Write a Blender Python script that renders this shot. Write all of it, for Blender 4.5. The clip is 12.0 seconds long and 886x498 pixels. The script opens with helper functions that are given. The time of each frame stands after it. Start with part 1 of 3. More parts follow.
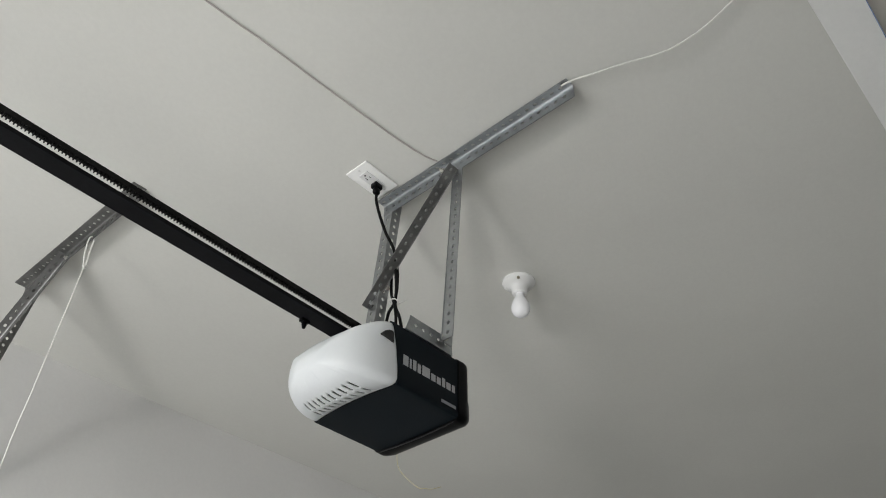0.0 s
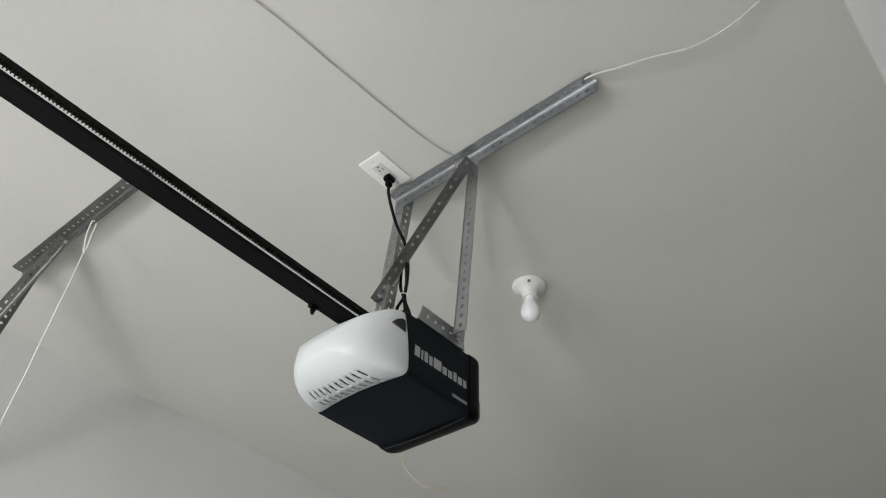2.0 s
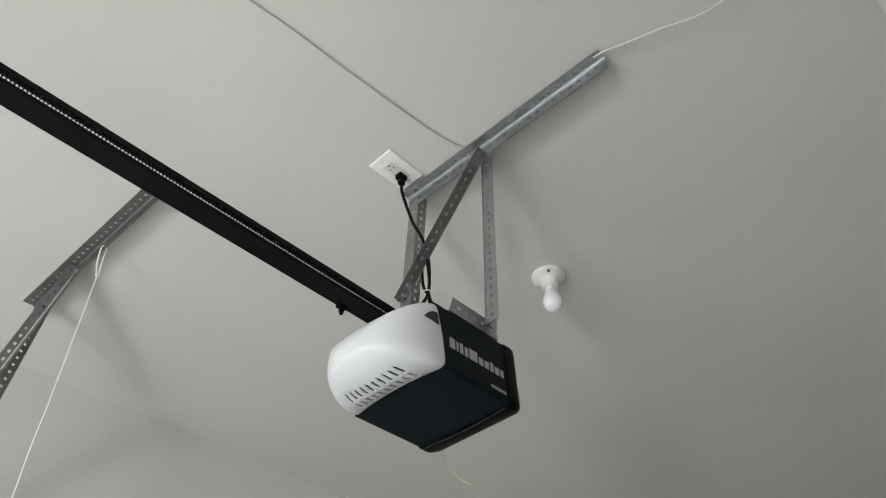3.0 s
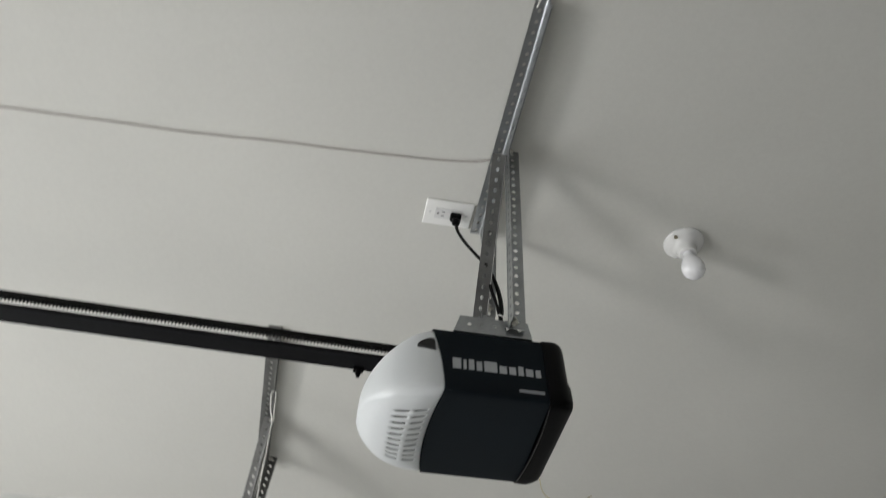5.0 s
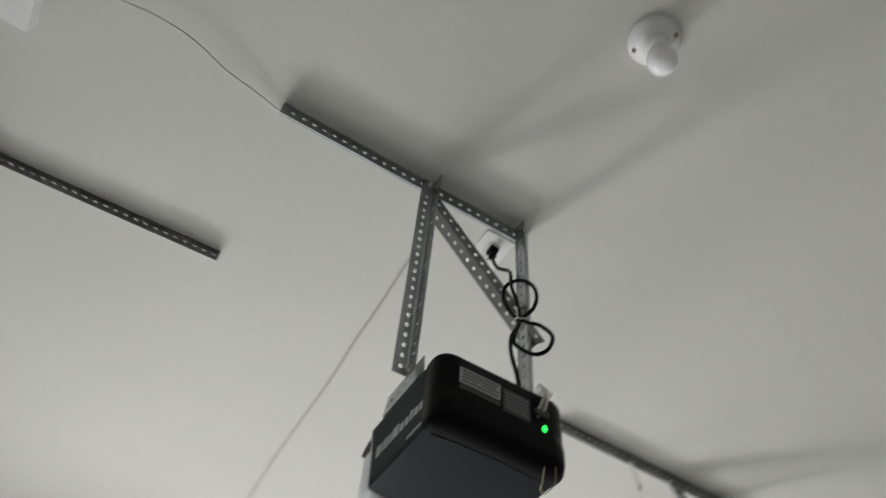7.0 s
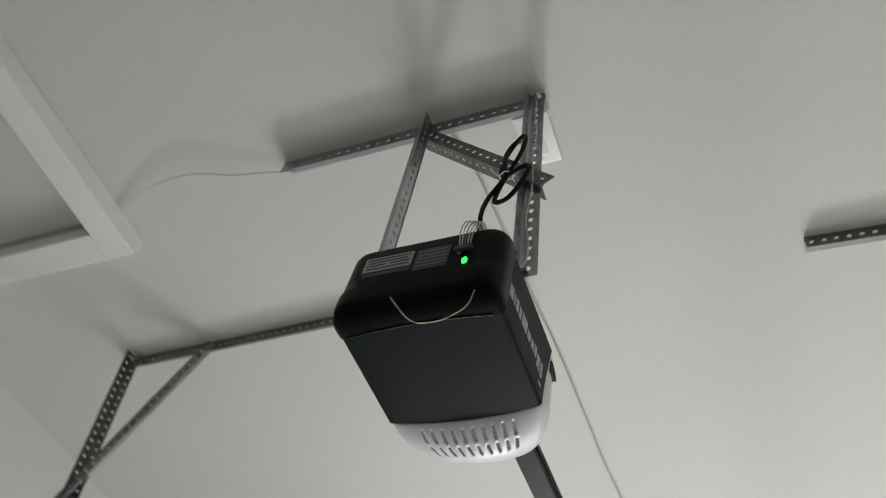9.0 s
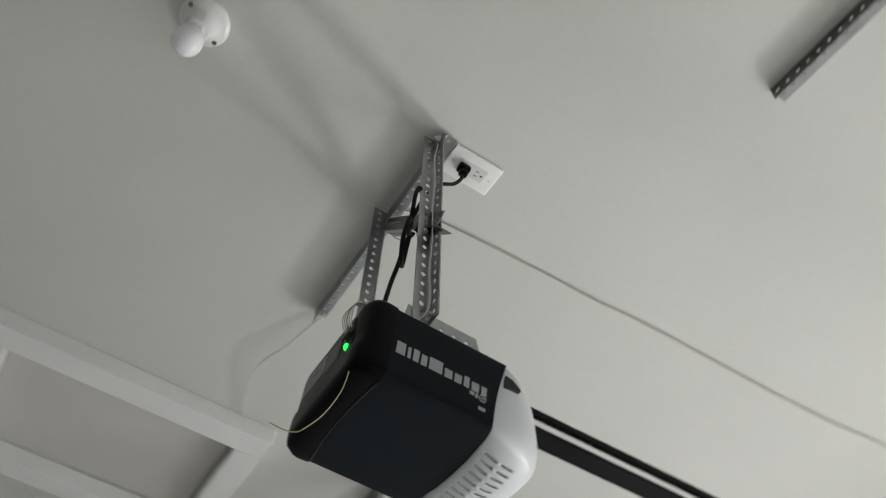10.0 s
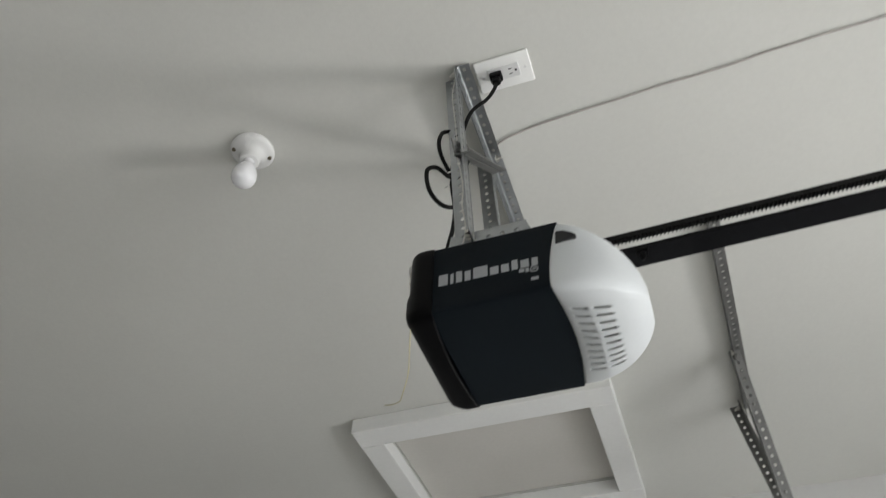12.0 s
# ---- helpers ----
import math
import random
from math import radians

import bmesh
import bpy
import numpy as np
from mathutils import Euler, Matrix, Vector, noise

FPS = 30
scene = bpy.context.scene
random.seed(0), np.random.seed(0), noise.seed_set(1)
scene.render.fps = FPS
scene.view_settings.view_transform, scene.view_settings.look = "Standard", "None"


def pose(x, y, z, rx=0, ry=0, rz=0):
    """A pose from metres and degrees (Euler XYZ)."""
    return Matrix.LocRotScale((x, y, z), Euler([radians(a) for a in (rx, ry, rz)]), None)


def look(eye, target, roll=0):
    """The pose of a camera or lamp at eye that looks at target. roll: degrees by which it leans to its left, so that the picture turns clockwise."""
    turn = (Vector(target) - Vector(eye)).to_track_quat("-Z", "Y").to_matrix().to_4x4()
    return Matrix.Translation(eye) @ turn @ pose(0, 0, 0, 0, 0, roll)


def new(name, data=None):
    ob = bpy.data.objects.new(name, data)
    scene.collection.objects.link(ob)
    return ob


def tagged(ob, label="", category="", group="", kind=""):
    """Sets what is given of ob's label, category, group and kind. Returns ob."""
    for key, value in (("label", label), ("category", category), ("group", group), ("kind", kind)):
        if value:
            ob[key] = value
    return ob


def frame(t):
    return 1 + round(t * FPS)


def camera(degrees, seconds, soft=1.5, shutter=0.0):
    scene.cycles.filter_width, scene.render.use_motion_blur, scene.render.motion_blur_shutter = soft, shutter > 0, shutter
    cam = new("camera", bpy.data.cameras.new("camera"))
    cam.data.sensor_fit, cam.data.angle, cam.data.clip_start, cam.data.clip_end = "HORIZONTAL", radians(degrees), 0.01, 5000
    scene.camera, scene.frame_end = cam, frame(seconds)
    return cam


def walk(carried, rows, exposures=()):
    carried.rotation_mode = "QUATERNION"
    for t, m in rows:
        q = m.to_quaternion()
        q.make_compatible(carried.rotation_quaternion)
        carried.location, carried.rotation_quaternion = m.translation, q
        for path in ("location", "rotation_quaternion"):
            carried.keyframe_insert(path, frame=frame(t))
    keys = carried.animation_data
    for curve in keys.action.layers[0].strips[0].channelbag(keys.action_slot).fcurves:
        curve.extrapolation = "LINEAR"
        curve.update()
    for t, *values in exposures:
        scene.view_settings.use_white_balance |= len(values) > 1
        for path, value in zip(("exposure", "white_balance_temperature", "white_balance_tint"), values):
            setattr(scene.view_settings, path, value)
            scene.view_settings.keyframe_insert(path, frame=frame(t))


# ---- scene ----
cam = camera(59.5, 12.0, soft=1.0, shutter=0.4)
PATH = [
    (0, (1.081, 1.192, 1.518), (-0.057, 0.169, 2.806), 0.2),
    (0.5, (1.071, 1.209, 1.514), (-0.051, 0.167, 2.801), 0.2),
    (1, (1.045, 1.199, 1.514), (-0.067, 0.152, 2.806), 0.7),
    (1.5, (1.022, 1.161, 1.515), (-0.086, 0.13, 2.823), 1.8),
    (2, (1.041, 1.105, 1.505), (-0.075, 0.11, 2.833), 2.2),
    (2.5, (1.065, 1.037, 1.495), (-0.062, 0.083, 2.844), 0.3),
    (3, (1.037, 1.023, 1.494), (-0.068, 0.049, 2.847), -2.8),
    (3.2, (1.011, 1.044, 1.488), (-0.058, 0.024, 2.836), -3.1),
    (4.8, (0.458, 1.232, 1.451), (0.078, -0.07, 2.922), -1.1),
    (5, (0.352, 1.234, 1.463), (0.084, -0.038, 2.983), -1.0),
    (5.5, (-0.03, 1.278, 1.456), (0.046, 0.098, 3.07), 1.0),
    (6, (-0.372, 1.172, 1.447), (0.047, 0.067, 3.061), 2.4),
    (6.5, (-0.645, 0.929, 1.49), (0.116, 0.03, 3.106), 4.8),
    (7, (-0.895, 0.65, 1.502), (0.173, 0.111, 3.104), 5.7),
    (7.5, (-0.903, 0.387, 1.47), (0.327, 0.218, 3.038), 10.2),
    (7.7, (-0.883, 0.281, 1.48), (0.377, 0.174, 3.03), 10.8),
    (9.3, (-0.594, -0.455, 1.52), (0.304, 0.377, 3.102), 16.6),
    (9.5, (-0.536, -0.547, 1.527), (0.293, 0.355, 3.107), 15.0),
    (10, (-0.341, -0.786, 1.553), (0.179, 0.32, 3.136), 8.5),
    (10.5, (-0.093, -0.804, 1.524), (0.133, 0.432, 3.08), 5.7),
    (11, (0.163, -0.857, 1.532), (0.113, 0.444, 3.05), 4.3),
    (11.5, (0.306, -0.889, 1.537), (-0.079, 0.398, 3.018), 5.5),
    (12, (0.268, -0.833, 1.5), (-0.198, 0.435, 2.975), 1.8),
]
walk(cam, [(t, look(eye, target, roll)) for t, eye, target, roll in PATH],
     exposures=[(0, 0.0), (3, 0.02), (5, -0.1), (5.5, -0.11), (7.5, -0.08), (9.5, -0.1), (10.5, -0.05), (12, 0.06)])

# ---------- light ----------
world = bpy.data.worlds.new("sky")
scene.world = world
world.use_nodes = True
wt = world.node_tree
sky = wt.nodes.new("ShaderNodeTexSky")
sky.sky_type, sky.sun_disc = "NISHITA", False
sky.sun_elevation, sky.sun_rotation = radians(48), radians(60)
wt.nodes["Background"].inputs["Strength"].default_value = 0.12
wt.links.new(sky.outputs["Color"], wt.nodes["Background"].inputs["Color"])


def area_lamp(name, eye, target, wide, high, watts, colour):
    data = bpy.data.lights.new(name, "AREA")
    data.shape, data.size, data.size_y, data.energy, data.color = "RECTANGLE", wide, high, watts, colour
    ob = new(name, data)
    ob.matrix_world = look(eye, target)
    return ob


sun_data = bpy.data.lights.new("sun", "SUN")
sun_data.energy, sun_data.angle, sun_data.color = 3.0, radians(0.5), (1.0, 0.95, 0.88)
new("sun", sun_data).matrix_world = look((4.0, 7.0, 9.0), (0, 0, 0))

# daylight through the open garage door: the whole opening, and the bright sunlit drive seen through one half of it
area_lamp("door_daylight", (3.25, -0.05, 1.05), (0.0, -0.5, -0.4), 2.1, 2.0, 99.0, (0.96, 0.98, 1.0))
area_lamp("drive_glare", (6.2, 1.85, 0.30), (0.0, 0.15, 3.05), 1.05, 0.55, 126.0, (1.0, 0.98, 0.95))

# ---------- materials ----------


def material(name, colour, rough=0.5, metal=0.0, grain=(60.0, 0.04), blotch=(2.0, 0.05), bump=(200.0, 0.05), coat=0.0, tint=None, spangle=0.0, shine=0.5):
    """A painted or plain surface with fine grain, large faint blotches and a fine relief."""
    m = bpy.data.materials.new(name)
    m.use_nodes = True
    nt = m.node_tree
    n, link = nt.nodes, nt.links.new
    b = n["Principled BSDF"]
    co = n.new("ShaderNodeTexCoord")
    small, large, fine = (n.new("ShaderNodeTexNoise") for _ in range(3))
    for node, scale, detail in ((small, grain[0], 4.0), (large, blotch[0], 3.0), (fine, bump[0], 3.0)):
        node.inputs["Scale"].default_value, node.inputs["Detail"].default_value = scale, detail
        link(co.outputs["Object"], node.inputs["Vector"])
    last = None
    for node, amount in ((small, grain[1]), (large, blotch[1])):
        ramp = n.new("ShaderNodeMapRange")
        ramp.inputs["From Min"].default_value, ramp.inputs["From Max"].default_value = 0.3, 0.7
        ramp.inputs["To Min"].default_value, ramp.inputs["To Max"].default_value = 1.0 - amount, 1.0 + amount
        link(node.outputs["Fac"], ramp.inputs["Value"])
        mul = n.new("ShaderNodeVectorMath")
        mul.operation = "SCALE"
        if last is None:
            mul.inputs[0].default_value = colour
        else:
            link(last.outputs["Vector"], mul.inputs[0])
        link(ramp.outputs["Result"], mul.inputs["Scale"])
        last = mul
    out = last.outputs["Vector"]
    if tint:
        mix = n.new("ShaderNodeMix")
        mix.data_type = "RGBA"
        mix.inputs["B"].default_value = (*tint, 1)
        fac = n.new("ShaderNodeMapRange")
        fac.inputs["From Min"].default_value, fac.inputs["From Max"].default_value = 0.52, 0.75
        fac.inputs["To Max"].default_value = 0.5
        link(large.outputs["Fac"], fac.inputs["Value"])
        link(fac.outputs["Result"], mix.inputs["Factor"])
        link(out, mix.inputs["A"])
        out = mix.outputs["Result"]
    if spangle:
        cell = n.new("ShaderNodeTexVoronoi")
        cell.inputs["Scale"].default_value = 140.0
        link(co.outputs["Object"], cell.inputs["Vector"])
        bw = n.new("ShaderNodeRGBToBW")
        link(cell.outputs["Color"], bw.inputs["Color"])
        r = n.new("ShaderNodeMapRange")
        r.inputs["To Min"].default_value, r.inputs["To Max"].default_value = rough - spangle, rough + spangle
        link(bw.outputs["Val"], r.inputs["Value"])
        link(r.outputs["Result"], b.inputs["Roughness"])
    else:
        r = n.new("ShaderNodeMapRange")
        r.inputs["To Min"].default_value, r.inputs["To Max"].default_value = max(rough - 0.08, 0.02), min(rough + 0.08, 1.0)
        link(large.outputs["Fac"], r.inputs["Value"])
        link(r.outputs["Result"], b.inputs["Roughness"])
    link(out, b.inputs["Base Color"])
    b.inputs["Metallic"].default_value, b.inputs["Coat Weight"].default_value, b.inputs["Specular IOR Level"].default_value = metal, coat, shine
    if bump[1]:
        bm_node = n.new("ShaderNodeBump")
        bm_node.inputs["Strength"].default_value, bm_node.inputs["Distance"].default_value = bump[1], 0.002
        link(fine.outputs["Fac"], bm_node.inputs["Height"])
        link(bm_node.outputs["Normal"], b.inputs["Normal"])
    return m


def glowing(name, colour, strength):
    m = bpy.data.materials.new(name)
    m.use_nodes = True
    b = m.node_tree.nodes["Principled BSDF"]
    b.inputs["Base Color"].default_value = b.inputs["Emission Color"].default_value = (*colour, 1)
    b.inputs["Emission Strength"].default_value = strength
    return m


CEILING = material("ceiling_paint", (0.615, 0.612, 0.575), 0.85, grain=(90, 0.015), blotch=(1.3, 0.03), bump=(160, 0.12))
WALL = material("wall_paint", (0.64, 0.635, 0.62), 0.8, grain=(90, 0.015), blotch=(1.5, 0.03), bump=(140, 0.12))
CONCRETE = material("concrete", (0.36, 0.35, 0.33), 0.8, grain=(40, 0.12), blotch=(1.2, 0.15), bump=(90, 0.3))
TRIM = material("white_trim_paint", (0.78, 0.78, 0.76), 0.45, grain=(70, 0.015), blotch=(5, 0.03), bump=(120, 0.06))
PANEL = material("hatch_panel_paint", (0.60, 0.58, 0.54), 0.8, grain=(80, 0.02), blotch=(3, 0.04), bump=(130, 0.12))
GALV = material("galvanised_steel", (0.38, 0.395, 0.405), 0.32, 1.0, grain=(150, 0.05), blotch=(14, 0.12), bump=(300, 0.02), spangle=0.05)
# darker, rougher steel; on the diagonal brace its dark tone stands in for shade
DARK_STEEL = material("dark_grey_steel", (0.20, 0.20, 0.195), 0.48, 0.9, grain=(150, 0.08), blotch=(12, 0.16), bump=(300, 0.03))
ZINC = material("zinc_bolt", (0.55, 0.54, 0.50), 0.35, 0.9, grain=(200, 0.1), blotch=(30, 0.1))
CHARCOAL = material("charcoal_steel", (0.0052, 0.0082, 0.0108), 0.5, 0.0, grain=(300, 0.12), blotch=(9, 0.12), bump=(700, 0.10), shine=0.09)
BLACK = material("black_plastic", (0.0022, 0.0022, 0.0025), 0.34, grain=(150, 0.1), blotch=(8, 0.2), bump=(500, 0.03), shine=0.08)
GLOSS_BLACK = material("glossy_black_edge", (0.004, 0.004, 0.0045), 0.22, grain=(150, 0.1), blotch=(8, 0.2), bump=(500, 0.02), shine=0.45)
RAIL_BLACK = material("black_rail_paint", (0.005, 0.005, 0.006), 0.45, grain=(120, 0.15), blotch=(6, 0.25), bump=(300, 0.05), shine=0.08)
RUBBER = material("black_rubber", (0.005, 0.005, 0.005), 0.5, grain=(200, 0.15), blotch=(20, 0.2), shine=0.12)
LENS = material("white_lens_plastic", (0.74, 0.765, 0.775), 0.38, grain=(120, 0.01), blotch=(12, 0.025), bump=(250, 0.03))
lens_nodes, lens_links = LENS.node_tree.nodes, LENS.node_tree.links
thin, both = lens_nodes.new("ShaderNodeBsdfTranslucent"), lens_nodes.new("ShaderNodeMixShader")
thin.inputs["Color"].default_value, both.inputs["Fac"].default_value = (0.80, 0.80, 0.78, 1), 0.30
lens_links.new(lens_nodes["Principled BSDF"].outputs["BSDF"], both.inputs[1])
lens_links.new(thin.outputs["BSDF"], both.inputs[2])
lens_links.new(both.outputs["Shader"], lens_nodes["Material Output"].inputs["Surface"])
GROOVE_SHADE = material("shaded_lens_plastic", (0.46, 0.48, 0.49), 0.5, grain=(120, 0.03))
HOLE_SHADE = material("hole_shade", (0.02, 0.02, 0.02), 0.9)
SHADE_BOARD = material("shade_board_dark", (0.05, 0.045, 0.04), 0.5, 0.0)
LETTER = material("grey_print", (0.33, 0.34, 0.35), 0.6, grain=(200, 0.05))
FAINT = material("dim_grey_print", (0.22, 0.23, 0.24), 0.6, grain=(200, 0.05))
PLATE = material("white_cover_plate", (0.82, 0.82, 0.80), 0.35, grain=(100, 0.01), blotch=(20, 0.02))
SOCKET = material("outlet_plastic", (0.70, 0.70, 0.69), 0.4, grain=(100, 0.01), blotch=(20, 0.02))
PORCELAIN = material("white_porcelain", (0.76, 0.76, 0.75), 0.25, grain=(80, 0.01), blotch=(15, 0.03))
BULB = material("white_bulb", (0.88, 0.88, 0.90), 0.25, grain=(80, 0.005), blotch=(20, 0.01))
BRASS = material("screw_brass", (0.25, 0.22, 0.16), 0.4, 0.8)
WIRE_GREY = material("grey_bell_wire", (0.42, 0.39, 0.37), 0.6, grain=(100, 0.06), blotch=(6, 0.12))
WIRE_WHITE = material("white_wire", (0.62, 0.61, 0.58), 0.55, grain=(100, 0.04), blotch=(9, 0.06))
TWINE = material("white_cord", (0.80, 0.79, 0.75), 0.8, grain=(400, 0.12), blotch=(20, 0.05), bump=(900, 0.4))
YELLOW = material("yellow_wire", (0.44, 0.39, 0.22), 0.5, grain=(100, 0.05))
BROWN_WIRE = material("brown_wire", (0.30, 0.22, 0.16), 0.5, grain=(100, 0.05))
STICKER = material("silver_sticker", (0.36, 0.37, 0.38), 0.35, 0.1, grain=(200, 0.06))
STICKER_DARK = material("dark_sticker", (0.045, 0.047, 0.05), 0.45, grain=(200, 0.1))
LED = glowing("green_led", (0.02, 0.9, 0.08), 2.6)

# ---------- mesh helpers ----------


def thing(name, place, label, category, group="", kind=""):
    ob = new(name)
    ob.location = place
    ob.empty_display_size = 0.05
    return tagged(ob, label, category, group, kind)


def origin_of(ob):
    p = Vector((0, 0, 0))
    while ob:
        p = p + ob.location
        ob = ob.parent
    return p


def part(name, bm, mat, parent=None, label="", smooth=False):
    """One mesh object from a bmesh that is laid out in world metres, under a thing or a part."""
    xs = [v.co for v in bm.verts]
    c = Vector([(min(v[i] for v in xs) + max(v[i] for v in xs)) / 2 for i in range(3)])
    bmesh.ops.translate(bm, verts=bm.verts, vec=-c)
    bmesh.ops.recalc_face_normals(bm, faces=bm.faces)
    me = bpy.data.meshes.new(name)
    bm.to_mesh(me)
    bm.free()
    me.materials.append(mat)
    if smooth:
        me.polygons.foreach_set("use_smooth", [True] * len(me.polygons))
        me.set_sharp_from_angle(angle=radians(38))
    ob = new(name, me)
    ob.parent = parent
    ob.location = c - origin_of(parent) if parent else c
    if label:
        tagged(ob, label)
    return ob


def box(x0, x1, y0, y1, z0, z1, bevel=0.0, seg=2, bm=None):
    bm2 = bmesh.new()
    bmesh.ops.create_cube(bm2, size=1)
    for v in bm2.verts:
        v.co = Vector((x0 + (v.co.x + 0.5) * (x1 - x0), y0 + (v.co.y + 0.5) * (y1 - y0), z0 + (v.co.z + 0.5) * (z1 - z0)))
    if bevel:
        bmesh.ops.bevel(bm2, geom=bm2.edges[:], offset=bevel, segments=seg, affect="EDGES", profile=0.5)
    if bm is None:
        return bm2
    merge(bm, bm2)
    return bm


def merge(bm, other, m=None):
    """Adds a copy of other, moved by m, to bm, and frees other."""
    vs = [bm.verts.new(m @ v.co if m else v.co) for v in other.verts]
    other.verts.index_update()
    for f in other.faces:
        bm.faces.new([vs[v.index] for v in f.verts])
    other.free()
    return bm


def glide(pts, steps=8, closed=False):
    """A smooth line through points."""
    p = [Vector(a) for a in pts]
    n = len(p)
    out = []
    for i in range(n if closed else n - 1):
        a, b, c, d = (p[(i + k) % n] if closed else p[min(max(i + k, 0), n - 1)] for k in (-1, 0, 1, 2))
        for s in range(steps):
            t = s / steps
            out.append(0.5 * (2 * b + (c - a) * t + (2 * a - 5 * b + 4 * c - d) * t * t + (3 * b - a - 3 * c + d) * t ** 3))
    if not closed:
        out.append(p[-1])
    return out


def tube(pts, r, sides=8, steps=8, bm=None, wobble=0.0):
    bm = bm or bmesh.new()
    line = glide(pts, steps) if steps > 1 else [Vector(a) for a in pts]
    if wobble:
        line = [a + Vector((noise.noise(a * 9), noise.noise(a * 9 + Vector((5, 1, 2))), 0)) * wobble for a in line]
    side = Vector((0, 0, 1))
    rings = []
    for i, a in enumerate(line):
        way = (line[min(i + 1, len(line) - 1)] - line[max(i - 1, 0)]).normalized()
        side = side - way * side.dot(way)
        if side.length < 1e-3:
            side = way.orthogonal()
        side.normalize()
        up = way.cross(side)
        rings.append([bm.verts.new(a + r * (math.cos(k * math.tau / sides) * side + math.sin(k * math.tau / sides) * up)) for k in range(sides)])
    for a, b in zip(rings, rings[1:]):
        for k in range(sides):
            bm.faces.new((a[k], a[(k + 1) % sides], b[(k + 1) % sides], b[k]))
    bm.faces.new(rings[0][::-1])
    bm.faces.new(rings[-1])
    return bm


def lathe(profile, sides=32, bm=None, at=(0, 0, 0)):
    """Turned about a vertical axis: profile of (radius, z), from one end to the other."""
    bm = bm or bmesh.new()
    rings = []
    for r, z in profile:
        if r < 1e-5:
            rings.append([bm.verts.new((at[0], at[1], at[2] + z))])
        else:
            rings.append([bm.verts.new((at[0] + r * math.cos(k * math.tau / sides), at[1] + r * math.sin(k * math.tau / sides), at[2] + z)) for k in range(sides)])
    for a, b in zip(rings, rings[1:]):
        for k in range(sides):
            ring = [a[k % len(a)], a[(k + 1) % len(a)], b[(k + 1) % len(b)], b[k % len(b)]]
            seen = list(dict.fromkeys(ring))
            if len(seen) > 2:
                bm.faces.new(seen)
    return bm


def perforated(bm, m, length, width, thick=0.0022, pitch=0.0254, hole=(0.0056, 0.0045), first=0.0127, slots=True):
    """A strip along its own x, its width along y, with a row of through holes; m lays it into place."""
    n = max(int((length - first) / pitch + 0.5), 1)
    cuts = [0.0] + [first + pitch * (i + 0.5) for i in range(n - 1)] + [length]
    mid = width * 0.52
    for i in range(n):
        a, b, cx = cuts[i], cuts[i + 1], first + pitch * i
        outer = [(b, mid), (b, width), (cx, width), (a, width), (a, mid), (a, 0), (cx, 0), (b, 0)]
        inner = [(cx + hole[0] * math.cos(k * math.tau / 8), mid + hole[1] * math.sin(k * math.tau / 8)) for k in range(8)]
        lay = [[[bm.verts.new(m @ Vector((x, y, z))) for x, y in ring] for ring in (outer, inner)] for z in (0.0, thick)]
        for k in range(8):
            j = (k + 1) % 8
            bm.faces.new((lay[0][0][k], lay[0][0][j], lay[0][1][j], lay[0][1][k]))
            bm.faces.new((lay[1][0][j], lay[1][0][k], lay[1][1][k], lay[1][1][j]))
            bm.faces.new((lay[0][1][k], lay[0][1][j], lay[1][1][j], lay[1][1][k]))
            x0, y0, x1, y1 = *outer[k], *outer[j]
            edge = (y0 == y1 and y0 in (0, width)) or (x0 == x1 and ((x0 == 0.0) or (x0 == length)))
            if edge:
                bm.faces.new((lay[0][0][j], lay[0][0][k], lay[1][0][k], lay[1][0][j]))
    return bm


def angle_iron(start, end, leg_a, leg_b, width=0.032, other=None):
    """A perforated steel angle from start to end. leg_a, leg_b: the ways in which its two legs point from the corner."""
    s, e = Vector(start), Vector(end)
    way = (e - s).normalized()
    a = (Vector(leg_a) - way * Vector(leg_a).dot(way)).normalized()
    b = Vector(leg_b) - way * Vector(leg_b).dot(way)
    b = (b - a * b.dot(a)).normalized()
    length = (e - s).length
    bm = bmesh.new()
    for u, v, w in ((a, b, width), (b, a, other or width)):
        m = Matrix.Translation(s) @ Matrix((way, u, v)).transposed().to_4x4()
        perforated(bm, m, length, w)
    # the rounded bend, inside and out
    arc = [bm.verts.new(p + 0.0021 * (a + b) + r * ((1 - math.sin(q)) * a + (1 - math.cos(q)) * b)) for p in (s, e) for r in (0.0065,) for q in (0.0, 0.39, 0.785, 1.18, 1.571)]
    for k in range(4):
        bm.faces.new((arc[k], arc[k + 1], arc[k + 6], arc[k + 5]))
    tube([s - 0.0003 * (a + b), e - 0.0003 * (a + b)], 0.0016, 6, 1, bm)
    bmesh.ops.remove_doubles(bm, verts=bm.verts, dist=1e-6)
    return bm


def bolt(at, axis, r=0.0075):
    """A hex head, a washer and the end of the shank."""
    bm = bmesh.new()
    for sides, rad, z0, z1 in ((16, r * 1.25, 0.0, 0.0015), (6, r, 0.0015, 0.007), (10, r * 0.5, 0.007, 0.013)):
        lathe([(0, z0), (rad, z0), (rad * 0.98, z1 - 0.0004), (rad * 0.9, z1), (0, z1)], sides, bm)
    turn = Vector((0, 0, 1)).rotation_difference(Vector(axis)).to_matrix().to_4x4()
    bmesh.ops.transform(bm, matrix=Matrix.Translation(at) @ turn, verts=bm.verts)
    return bm


# ---------- the room ----------
H = 3.05
X0, X1, Y0, Y1 = -4.2, 3.2, -1.53, 2.03
HX0, HX1, HY0, HY1 = -0.686, 0.020, 1.246, 1.778  # inside of the hatch frame

